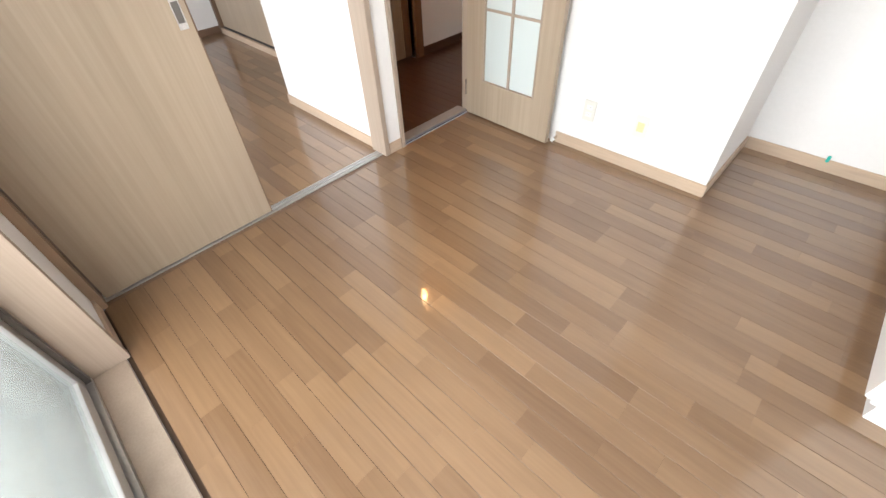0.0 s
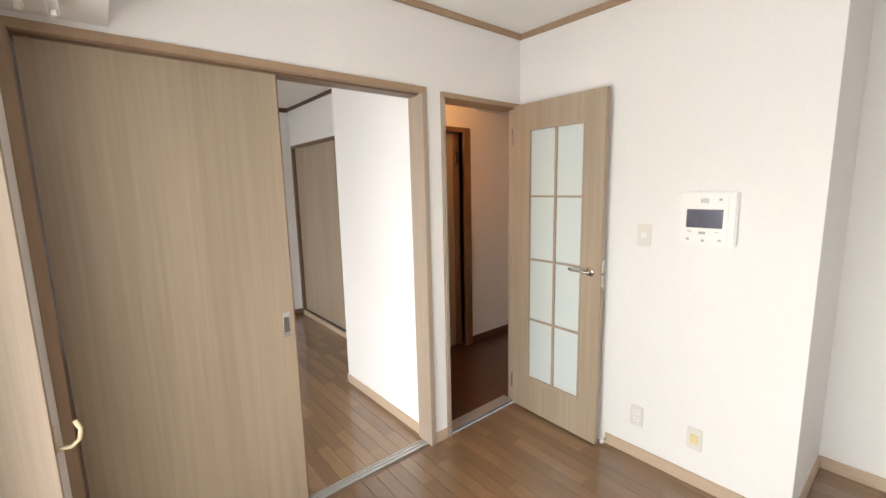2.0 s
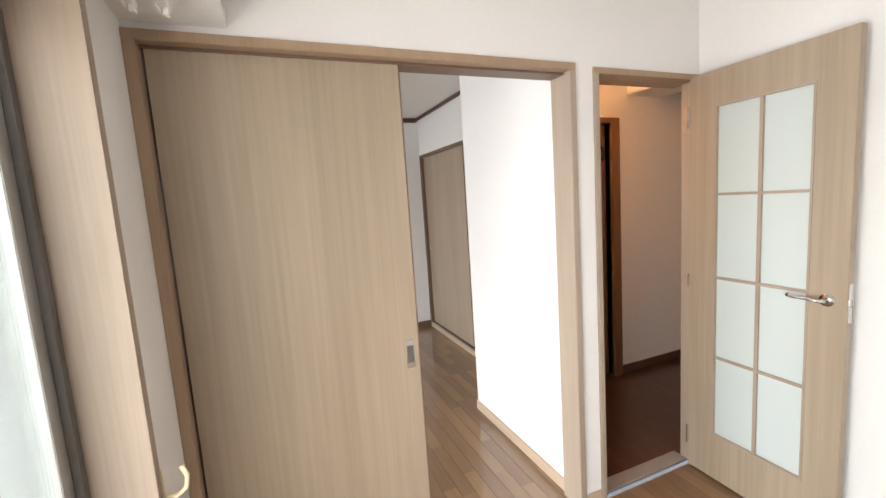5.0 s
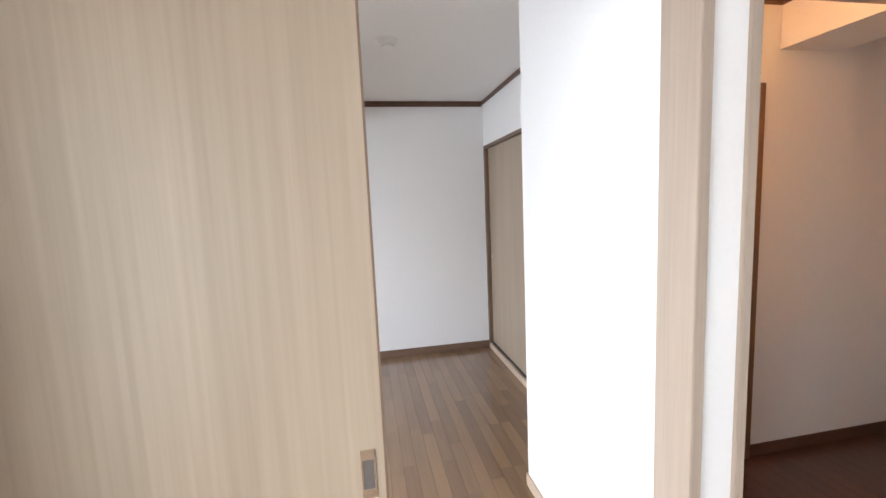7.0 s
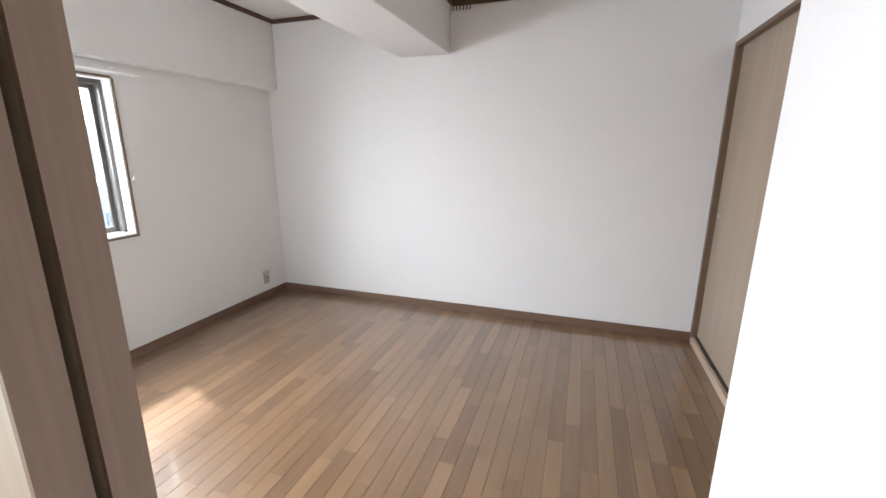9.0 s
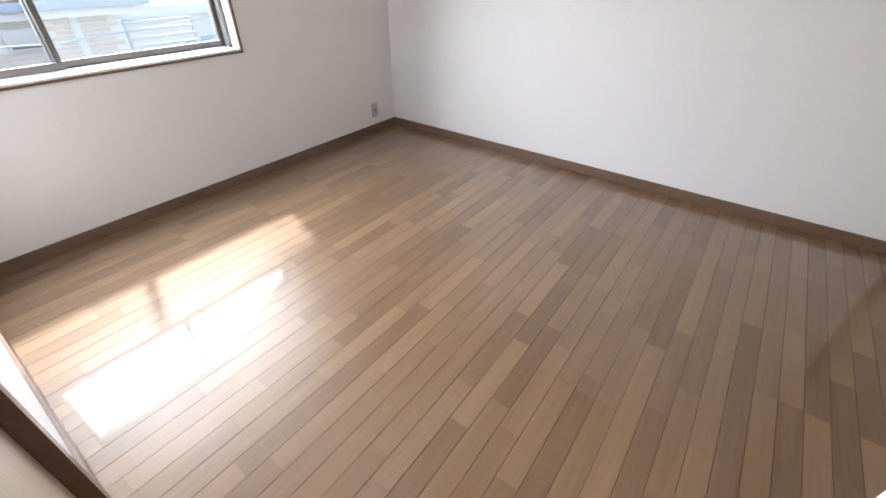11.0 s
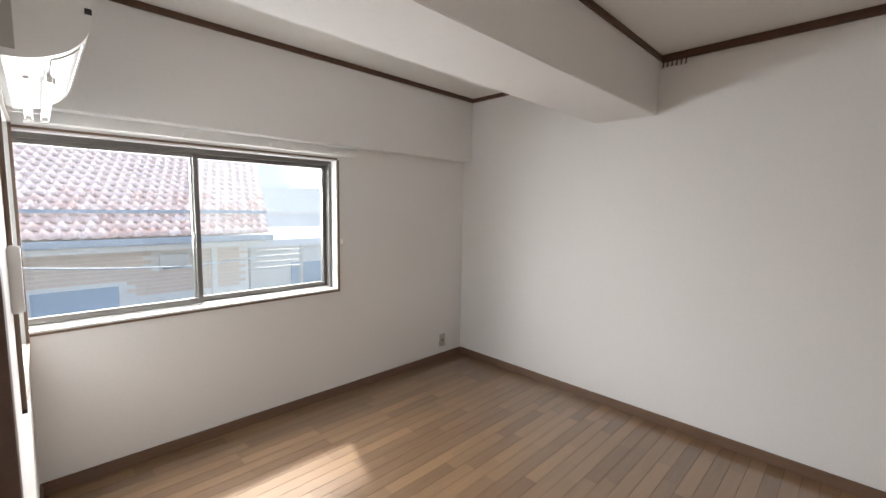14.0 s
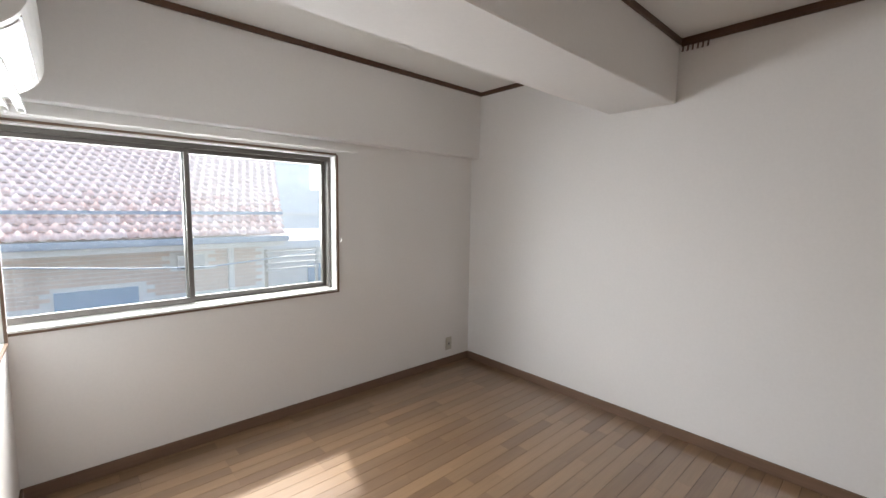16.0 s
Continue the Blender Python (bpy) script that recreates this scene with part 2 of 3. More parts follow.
setting(blocks("wall_intercom", [(-0.0, X_PIL, Y_MON, 0.14, 0, H), (X_PIL - 0.12, X_PIL, 0.14, Y_REC + 0.1, 0, H)], PAPER),
        "white wallpapered wall with the intercom", "wall")
setting(blocks("wall_recess", [(X_PIL, X_EAST, Y_REC, Y_REC + 0.1, 0, H)], PAPER), "white wallpapered wall of the kitchen recess", "wall")
setting(blocks("wall_east", [(X_EAST, X_EAST + 0.1, -2.45, Y_REC, 0, H)], PAPER), "plain white wallpapered wall", "wall")
setting(blocks("wall_balcony", [
    (0, 0.327, -2.45, -2.31, 0, 2.056), (0.327, 3.1, -2.45, -2.31, 1.97, 2.056), (3.1, X_EAST, -2.45, -2.31, 0, 2.056)], PAPER),
    "white wall round the balcony window", "wall")
setting(blocks("balcony_soffit", [(0, X_EAST, -2.45, -2.041, 2.056, H)], PAPER, bevel=0.003), "white boxed-out soffit above the balcony window", "soffit")
setting(blocks("ceiling_living", [(0, X_EAST, -2.45, Y_REC + 0.1, H, H + 0.08)], CEILING), "white papered ceiling", "ceiling")
setting(blocks("ceiling_bedroom", [(X_FAR - 0.1, 0, -4.06, -0.2, H, H + 0.08)], CEILING), "white papered ceiling", "ceiling")
# hall
setting(blocks("ceiling_hall", [(-1.1, 0, -0.2, 1.7, H, H + 0.08)], CEILING), "white hall ceiling", "ceiling")
setting(blocks("wall_hall_far", [(-1.09, -1.01, -0.2, -0.16, 0, H), (-1.09, -1.01, -0.16, 0.44, 2.0, H), (-1.09, -1.01, 0.44, 1.7, 0, H)], PAPER),
        "white hall wall with a door", "wall")
setting(blocks("wall_hall_end", [(-1.09, -0.03, 1.6, 1.7, 0, H)], PAPER), "white hall end wall", "wall")
setting(blocks("wall_hall_near", [(-0.13, -0.03, 0.12, 1.6, 0, H)], PAPER), "white hall side wall", "wall")
setting(blocks("hall_beam", [(-1.01, -0.13, 0.62, 1.0, 2.2, H)], PAPER), "white hall ceiling beam", "beam")
setting(blocks("closet_floor", [(-3.2, XB, -0.24, 0.36, -0.02, 0.06)], SKIRT), "beige closet floor", "floor")
setting(blocks("room_behind_hall", [(-1.9, -1.85, -0.3, 0.6, 0, H), (-1.85, -1.09, 0.55, 0.6, 0, H), (-1.85, -1.088, 0.36, 0.55, -0.05, -0.001)], PAPER), "plain wall behind the hall door", "wall")


def cornice(name, boxes, mat):
    return setting(blocks(name, boxes, mat, bevel=0.003), "brown wooden ceiling moulding", "trim")


T = 0.034
cornice("trim_living", [(0, 0.016, -2.041, Y_MON, H - T, H), (0.016, X_PIL + 0.016, Y_MON - 0.016, Y_MON, H - T, H),
                        (X_PIL, X_PIL + 0.016, Y_MON, Y_REC, H - T, H), (X_PIL + 0.016, X_EAST, Y_REC - 0.016, Y_REC, H - T, H)], TRIM)
cornice("trim_bedroom", [(X_FAR, X_FAR + 0.018, YB1, Y_CLOS, H - T, H), (X_FAR + 0.018, XB, Y_CLOS - 0.018, Y_CLOS, H - T, H),
                         (X_FAR + 0.018, -0.13, YB1, YB1 + 0.018, H - T, H), (X_FAR, X_FAR + 0.018, -3.815, YB0, H - T, H),
                         (X_FAR + 0.018, -0.13, -3.815, -3.797, H - T, H), (X_FAR + 0.018, -0.13, YB0 - 0.018, YB0, H - T, H)], DARK_TRIM)
cornice("trim_hall", [(-1.01, -0.994, 0.0, 0.62, H - T, H), (-1.01, -0.13, 0.604, 0.62, H - T, H)], DARK_TRIM)


def skirting(name, boxes, mat, label):
    return setting(blocks(name, boxes, mat, label="", bevel=0.003), label, "baseboard")


S = 0.068
skirting("baseboard_living", [(0.66, X_PIL + 0.01, Y_MON - 0.01, Y_MON, 0, S), (X_PIL, X_PIL + 0.01, Y_MON, Y_REC, 0, S),
                              (X_PIL + 0.01, 2.25, Y_REC - 0.01, Y_REC, 0, S), (0, 0.01, -0.741, -0.647, 0, S),
                              (0.01, 0.295, -2.31, -2.30, 0, S)], SKIRT, "beige wooden baseboard")
skirting("baseboard_bedroom", [(X_FAR, X_FAR + 0.012, Y_WIN, Y_CLOS, 0, S), (X_FAR + 0.012, -0.13, Y_WIN, Y_WIN + 0.012, 0, S),
                               (-0.142, -0.13, Y_WIN, -2.36, 0, S)], SKIRT_BROWN, "brown wooden baseboard")
skirting("baseboard_column", [(XB, -0.118, -0.761, -0.751, 0, S), (XB - 0.01, XB, -0.761, Y_CLOS, 0, S)], SKIRT, "beige wooden baseboard")
skirting("baseboard_hall", [(-1.01, -0.998, 0.52, 1.6, 0, S), (-0.998, -0.13, 1.588, 1.6, 0, S)], DARK_TRIM, "dark brown hall baseboard")

# ---- frames of the two openings ----
sf = thing("sliding_door_frame", "beige-brown wooden frame of a wide sliding doorway", "door frame", kind="structure")
blocks("head", [(-0.14, 0.012, -2.31, -0.743, 2.005, 2.035)], TRIM, sf, bevel=0.002)
blocks("head_groove", [(-0.115, -0.028, -2.28, -0.775, 1.996, 2.006)], STILE, sf)
blocks("jamb", [(-0.118, 0.012, -0.775, -0.743, 0, 2.005)], CASING, sf, bevel=0.002)
blocks("jamb", [(-0.05, 0.012, -2.31, -2.278, 0, 2.005)], TRIM, sf, bevel=0.002)
blocks("jamb", [(-0.145, -0.05, -2.345, -2.278, 0, 2.035)], DARK_TRIM, sf, bevel=0.002)
blocks("threshold_strip", [(-0.02, 0.0, -2.278, -0.775, -0.008, 0.0015)], STILE, sf)
blocks("floor_rail", [(-0.078, -0.02, -2.278, -0.775, -0.008, 0.003)], RAIL_ALU, sf, "grey aluminium floor track")
blocks("rail_rib", [(x, x + 0.006, -2.278, -0.775, 0.003, 0.008) for x in (-0.076, -0.053, -0.027)], ALU, sf)

hf = thing("hall_door_frame", "beige-brown wooden frame of the hall doorway", "door frame", kind="structure")
blocks("head", [(-0.14, 0.012, -0.645, 0.018, 1.998, 2.025)], TRIM, hf, bevel=0.002)
blocks("jamb", [(-0.14, 0.012, -0.645, -0.618, 0, 1.998)], CASING, hf, bevel=0.002)
blocks("jamb", [(-0.07, 0.004, -0.012, 0.018, 0, 1.998)], CASING, hf, bevel=0.002)
blocks("threshold", [(-0.11, -0.03, -0.618, -0.012, -0.01, 0.006)], RAIL_ALU, hf, "grey metal threshold strip", bevel=0.002)
blocks("strike_plate", [(-0.03, -0.005, -0.0135, -0.0122, 0.98, 1.04)], CHROME, hf)

# ---- sliding door panels ----
def sliding_panel(x0, x1, label):
    d = thing("sliding_door", label, "sliding door", "stacked sliding doors")
    blocks("panel", [(x0 + 0.002, x1 - 0.002, -2.27, -1.505, 0.008, 1.998)], DOOR_WOOD, d)
    blocks("edge_band", [(x0, x1, -1.505, -1.500, 0.008, 1.998)], STILE, d, "brown edge band")
    return d


front_panel = sliding_panel(-0.066, -0.034, "beige wood-grain sliding door panel, half open")
back_panel = sliding_panel(-0.108, -0.076, "beige wood-grain sliding door panel behind the other")


def finger_pull(parent, x, side):
    bm = bmesh.new()
    for s in ((-1.556, -1.552, 0.868, 0.980), (-1.528, -1.524, 0.868, 0.980), (-1.552, -1.528, 0.868, 0.889), (-1.552, -1.528, 0.957, 0.980)):
        slab(bm, x, x + 0.003 * side, *s)
    pl = part("finger_pull", bm, CHROME, parent, "chrome recessed finger pull")
    # flat dark plate: the shade inside the chrome hollow is put into its colour
    blocks("shaded_cup", [(x, x + 0.001 * side, -1.552, -1.528, 0.889, 0.957)], BRONZE, pl)
    bm = bmesh.new()
    for z in (0.878, 0.969):
        tube(bm, [(x + 0.003 * side, -1.54, z), (x + 0.0042 * side, -1.54, z)], 0.003, 8)
    part("screw", bm, CHROME, pl)


finger_pull(front_panel, -0.036, 1)
finger_pull(back_panel, -0.106, -1)

# ---- hall door, open against the wall ----
HD = Matrix.Translation((0.004, -0.012, 0)) @ Matrix.Rotation(radians(-1.5), 4, "Z")


def hall_door():
    d = thing("glazed_door", "open beige wooden door with eight frosted panes", "door")
    y0, y1, z0, z1, w = -0.034, 0.0, 0.01, 2.01, 0.636
    gx = (0.135, 0.316, 0.33, 0.508)
    gz = (0.25, 1.845)
    blocks("door_leaf", [(0, gx[0], y0, y1, z0, z1), (gx[3], w, y0, y1, z0, z1), (gx[0], gx[3], y0, y1, z0, gz[0]), (gx[0], gx[3], y0, y1, gz[1], z1)], DOOR_WOOD, d)
    zs = [gz[0] + (gz[1] - gz[0]) * i / 4 for i in range(5)]
    blocks("glazing_bar", [(gx[1], gx[2], y0 + 0.003, y1 - 0.003, gz[0], gz[1])], CASING, d)
    for z in zs[1:4]:
        for a, b in ((gx[0], gx[1]), (gx[2], gx[3])):
            blocks("glazing_bar", [(a, b, y0 + 0.003, y1 - 0.003, z - 0.006, z + 0.006)], CASING, d)
    for a, b in ((gx[0], gx[1]), (gx[2], gx[3])):
        for i in range(4):
            lo = zs[i] + (0.006 if i else 0)
            hi = zs[i + 1] - (0.006 if i < 3 else 0)
            blocks("pane", [(a, b, -0.020, -0.015, lo, hi)], FROST, d, "frosted glass pane")
    blocks("glazing_bead", [(gx[0] - 0.008, gx[0], y0 - 0.004, y0, gz[0] - 0.008, gz[1] + 0.008), (gx[3], gx[3] + 0.008, y0 - 0.004, y0, gz[0] - 0.008, gz[1] + 0.008),
                            (gx[0], gx[3], y0 - 0.004, y0, gz[0] - 0.008, gz[0]), (gx[0], gx[3], y0 - 0.004, y0, gz[1], gz[1] + 0.008)], CASING, d)
    bm = bmesh.new()
    tube(bm, [(0.577, y0, 1.03), (0.577, y0 - 0.008, 1.03)], 0.024, 20)
    tube(bm, [(0.577, y0 - 0.008, 1.03), (0.577, y0 - 0.045, 1.03)], 0.009, 12)
    tube(bm, [(0.577, y0 - 0.045, 1.03), (0.56, y0 - 0.052, 1.032), (0.52, y0 - 0.052, 1.036), (0.485, y0 - 0.05, 1.034), (0.465, y0 - 0.048, 1.038)], 0.008, 12)
    part("door_handle", bm, CHROME, d, "chrome lever handle", smooth=True)
    bm = bmesh.new()
    slab(bm, w, w + 0.002, y0 + 0.006, y1 - 0.006, 0.95, 1.10)
    slab(bm, w + 0.002, w + 0.012, y0 + 0.012, y1 - 0.012, 1.015, 1.04)
    part("latch", bm, CHROME, d)
    for z in (0.18, 1.82):
        bm = tube(bmesh.new(), [(-0.003, y0 - 0.004, z - 0.05), (-0.003, y0 - 0.004, z + 0.05)], 0.006, 8)
        part("hinge", bm, CHROME, d)
    d.matrix_world = HD


hall_door()
stop = thing("door_stop", "small chrome door stop on the baseboard", "door stop")
bm = tube(bmesh.new(), [(0.668, Y_MON - 0.01, 0.035), (0.668, Y_MON - 0.05, 0.035)], 0.008, 10)
part("rod", bm, CHROME, stop)
bm = tube(bmesh.new(), [(0.668, Y_MON - 0.05, 0.035), (0.668, Y_MON - 0.062, 0.035)], 0.012, 12)
part("rubber_tip", bm, WHITE, stop)


# ---- wall fittings of the living room ----
def intercom():
    t = thing("intercom_monitor", "white wall intercom with a small grey screen", "intercom")
    y = Y_MON
    blocks("body", [(1.0, 1.232, y - 0.026, y, 1.225, 1.468)], WHITE, t, bevel=0.005)
    blocks("front_plate", [(1.012, 1.20, y - 0.031, y - 0.026, 1.229, 1.464)], WHITE, t, bevel=0.002)
    blocks("handset_edge", [(1.206, 1.228, y - 0.036, y - 0.026, 1.232, 1.46)], WHITE, t, bevel=0.003)
    blocks("screen", [(1.032, 1.180, y - 0.0325, y - 0.031, 1.305, 1.390)], SCREEN, t, "dark grey display")
    for i in range(6):
        blocks("speaker_slot", [(1.088 + i * 0.006, 1.091 + i * 0.006, y - 0.0322, y - 0.031, 1.418, 1.442)], GREY_PLASTIC, t)
    blocks("button", [(1.085, 1.115, y - 0.034, y - 0.031, 1.276, 1.288)], GREY_PLASTIC, t, bevel=0.002)
    for x, z in ((1.035, 1.246), (1.098, 1.242), (1.165, 1.246), (1.16, 1.43)):
        blocks("button", [(x, x + 0.014, y - 0.0335, y - 0.031, z, z + 0.01)], GREY_PLASTIC, t, bevel=0.002)
    for x, z in ((1.035, 1.29), (1.04, 1.283), (1.15, 1.286)):
        blocks("lettering", [(x, x + 0.018, y - 0.0315, y - 0.031, z, z + 0.003)], GREY_PLASTIC, t)


intercom()


def wall_plate(name, label, cat, x, z, w, h, mat, y=Y_MON):
    t = thing(name, label, cat)
    blocks("plate", [(x - w / 2, x + w / 2, y - 0.008, y, z - h / 2, z + h / 2)], mat, t, bevel=0.003)
    return t


sw = wall_plate("light_switch", "ivory wall light switch", "switch", 0.828, 1.248, 0.07, 0.116, IVORY)
blocks("rocker", [(0.814, 0.842, Y_MON - 0.012, Y_MON - 0.008, 1.235, 1.262)], WHITE, sw, bevel=0.002)
o1 = wall_plate("power_outlet", "ivory double power outlet near the floor", "outlet", 0.836, 0.248, 0.07, 0.115, IVORY)
for dz in (-0.02, 0.02):
    blocks("socket", [(0.820, 0.852, Y_MON - 0.0095, Y_MON - 0.008, 0.248 + dz - 0.012, 0.248 + dz + 0.012)], WHITE, o1)
    blocks("slot", [(0.829, 0.831, Y_MON - 0.0105, Y_MON - 0.0095, 0.245 + dz, 0.253 + dz), (0.840, 0.842, Y_MON - 0.0105, Y_MON - 0.0095, 0.245 + dz, 0.253 + dz)], BLACK, o1)
o2 = wall_plate("television_outlet", "ivory wall outlet with a yellowed centre", "outlet", 1.125, 0.250, 0.07, 0.115, IVORY)
blocks("insert", [(1.107, 1.143, Y_MON - 0.011, Y_MON - 0.008, 0.225, 0.275)], YELLOW, o2, "yellowed socket insert", bevel=0.004)
clip = thing("teal_clip", "small teal plastic clip on the baseboard", "clip")
blocks("clip_body", [(1.885, 1.90, Y_REC - 0.022, Y_REC - 0.004, S - 0.012, S + 0.022)], TEAL, clip, bevel=0.003)
blocks("clip_tab", [(1.888, 1.897, Y_REC - 0.03, Y_REC - 0.02, S - 0.005, S + 0.006)], TEAL, clip, bevel=0.002)

# ---- kitchen cabinet ----
kc = thing("kitchen_cabinet", "white kitchen base cabinet against the wall", "cabinet")
blocks("body", [(2.262, 2.88, -0.80, 0.64, 0.075, 0.82)], CABINET, kc, bevel=0.003)
blocks("toe_kick", [(2.285, 2.86, -0.79, 0.63, 0, 0.075)], CABINET, kc)
for i in range(3):
    y0 = -0.795 + i * 0.478
    dr = blocks("door", [(2.244, 2.262, y0, y0 + 0.472, 0.085, 0.81)], CABINET, kc, bevel=0.003)
    blocks("handle", [(2.236, 2.244, y0 + 0.15, y0 + 0.32, 0.785, 0.795)], CHROME, dr)
wt = thing("worktop", "steel kitchen worktop on the cabinet", "worktop")
blocks("worktop_slab", [(2.235, 2.90, -0.81, 0.65, 0.82, 0.86)], ALU, wt, bevel=0.004)

# ---- balcony window ----
bw = thing("window_1", "tall sliding balcony window with silver aluminium frame", "window", kind="structure")
blocks("window_casing", [(0.297, 0.327, -2.31, -2.296, 0, 1.97), (0.297, 3.13, -2.31, -2.296, 1.97, 2.0)], CASING, bw, bevel=0.002)
blocks("reveal", [(0.327, 0.335, -2.45, -2.296, 0, 1.97), (0.335, 3.1, -2.45, -2.296, 1.962, 1.97)], CASING, bw)
blocks("window_sill", [(0.335, 3.1, -2.42, -2.31, -0.01, 0.004)], CASING, bw, bevel=0.002)
blocks("frame_rail", [(0.335, 3.1, -2.52, -2.42, -0.03, 0.02), (0.335, 3.1, -2.52, -2.45, 1.93, 1.97)], ALU, bw)
blocks("frame_rail_rib", [(0.335, 3.1, -2.452, -2.447, 0.02, 0.034), (0.335, 3.1, -2.492, -2.487, 0.02, 0.034)], ALU, bw)
blocks("frame_jamb", [(0.335, 0.36, -2.52, -2.42, 0.02, 1.93)], BRONZE, bw)
blocks("frame_jamb", [(3.075, 3.1, -2.52, -2.42, 0.02, 1.93)], BRONZE, bw)


def sash(x0, x1, y, z0, z1, parent, mat, w=0.045, glass=None):
    s = blocks("sash", [(x0, x0 + w, y - 0.015, y + 0.015, z0, z1), (x1 - w, x1, y - 0.015, y + 0.015, z0, z1),
                        (x0 + w, x1 - w, y - 0.015, y + 0.015, z0, z0 + w * 1.3), (x0 + w, x1 - w, y - 0.015, y + 0.015, z1 - w, z1)], mat, parent, bevel=0.002)
    g = blocks("pane", [(x0 + w, x1 - w, y - 0.003, y + 0.003, z0 + w * 1.3, z1 - w)], glass or CLEAR, s)
    g.visible_shadow = False
    return s


sash(0.36, 1.75, -2.45, 0.034, 1.93, bw, ALU, 0.045, HAZY)
sash(1.7, 3.075, -2.49, 0.034, 1.93, bw, ALU, 0.045, HAZY)
hook = thing("curtain_hook", "cream plastic curtain tie hook on the casing", "hook")
blocks("base", [(0.300, 0.312, -2.296, -2.291, 0.82, 0.90)], CREAM, hook, bevel=0.002)
bm = tube(bmesh.new(), [(0.306, -2.291, 0.83), (0.306, -2.265, 0.825), (0.306, -2.245, 0.84), (0.306, -2.24, 0.87), (0.306, -2.25, 0.898)], 0.006, 10)
part("arm", bm, CREAM, hook, smooth=True)


def curtain_rail(name, label, a, b, z, out, wall_at, axis):
    """Two white channels on brackets; they run along axis 0 (x) or 1 (y)."""
    t = thing(name, label, "curtain rail")
    for o in out:
        bm = bmesh.new()
        w = 0.013
        pcs = ((o - w, o - w + 0.003, z, z + 0.014), (o + w - 0.003, o + w, z, z + 0.014), (o - w, o + w, z + 0.014, z + 0.017))
        for p0, p1, z0, z1 in pcs:
            slab(bm, a, b, p0, p1, z0, z1) if axis == 0 else slab(bm, p0, p1, a, b, z0, z1)
        ch = part("channel", bm, WHITE, t)
        for e in (a, b):
            bm = bmesh.new()
            s = -0.02 if e == min(a, b) else 0.02
            slab(bm, e, e + s, o - 0.006, o + 0.006, z - 0.002, z + 0.016) if axis == 0 else slab(bm, o - 0.006, o + 0.006, e, e + s, z - 0.002, z + 0.016)
            part("end_cap", bm, WHITE, ch)
    n = 4
    for i in range(n):
        c = a + (b - a) * (0.08 + 0.84 * i / (n - 1))
        lo, hi = min(wall_at, *out), max(wall_at, *out)
        bx = (c - 0.008, c + 0.008, lo, hi, z + 0.017, z + 0.024) if axis == 0 else (lo, hi, c - 0.008, c + 0.008, z + 0.017, z + 0.024)
        blocks("bracket", [bx], WHITE, t)
    return t


curtain_rail("curtain_rail", "white double curtain rail above the balcony window", 0.2, 3.2, 2.005, (-2.235, -2.165), -2.31, 0)
curtain_rail("curtain_rail", "white curtain rail under the window soffit", -1.87, -0.2, 1.80, (-3.85, -3.80), Y_WIN, 0)
curtain_rail("curtain_rail", "white double curtain rail below the air conditioner", -3.75, -2.92, 1.80, (-0.20, -0.25), -0.13, 1)

# ---- bedroom window ----
w2 = thing("window_2", "wide two-sash sliding window with bronze frame", "window", kind="structure")
X0, X1, Z0, Z1 = -1.785, -0.13, 0.82, 1.78
blocks("window_casing", [(X0 - 0.012, X0, Y_WIN, Y_WIN + 0.008, Z0 - 0.012, Z1), (X0, X1, Y_WIN, Y_WIN + 0.008, Z0 - 0.012, Z0),
                         (X0, X1, Y_WIN, Y_WIN + 0.008, Z1, Z1 + 0.012)], STILE, w2)
blocks("window_sill", [(X0 + 0.008, X1, -3.99, Y_WIN + 0.006, Z0 + 0.001, Z0 + 0.012)], SILL, w2)
blocks("reveal", [(X0, X0 + 0.008, -3.99, Y_WIN, Z0 + 0.001, Z1), (X0 + 0.008, X1, -3.99, Y_WIN, Z1 - 0.008, Z1)], SILL, w2)
XS = 0.0
blocks("window_frame", [(X0, X0 + 0.03, -4.07, -3.99, Z0, Z1), (XS - 0.03, XS, -4.07, -3.99, Z0, Z1), (X0 + 0.03, XS - 0.03, -4.07, -3.99, Z1 - 0.035, Z1)], BRONZE, w2)
# silver instead of bronze: the sky's reflection on the bottom rail, put into its colour
blocks("frame_rail", [(X0 + 0.03, XS - 0.03, -4.07, -3.99, Z0, Z0 + 0.02)], ALU, w2)
sash(-0.905, XS - 0.03, -4.02, Z0 + 0.02, Z1 - 0.035, w2, BRONZE, 0.026, VEILED)
sash(X0 + 0.03, -0.87, -4.05, Z0 + 0.02, Z1 - 0.035, w2, BRONZE, 0.026, SCREENED)
lk = blocks("window_lock", [(-0.90, -0.875, -4.005, -3.985, 1.24, 1.29)], BRONZE, w2, "dark crescent lock", bevel=0.004)
blocks("lock_lever", [(-0.872, -0.864, -3.995, -3.985, 1.235, 1.275)], BRONZE, lk)
hk = thing("curtain_hook", "small white curtain hook beside the window", "hook")
blocks("base", [(-1.815, -1.798, Y_WIN, Y_WIN + 0.006, 1.165, 1.205)], WHITE, hk, bevel=0.002)
bm = tube(bmesh.new(), [(-1.807, Y_WIN + 0.006, 1.175), (-1.807, Y_WIN + 0.025, 1.172), (-1.807, Y_WIN + 0.032, 1.185), (-1.807, Y_WIN + 0.03, 1.2)], 0.005, 8)
part("arm", bm, WHITE, hk, smooth=True)

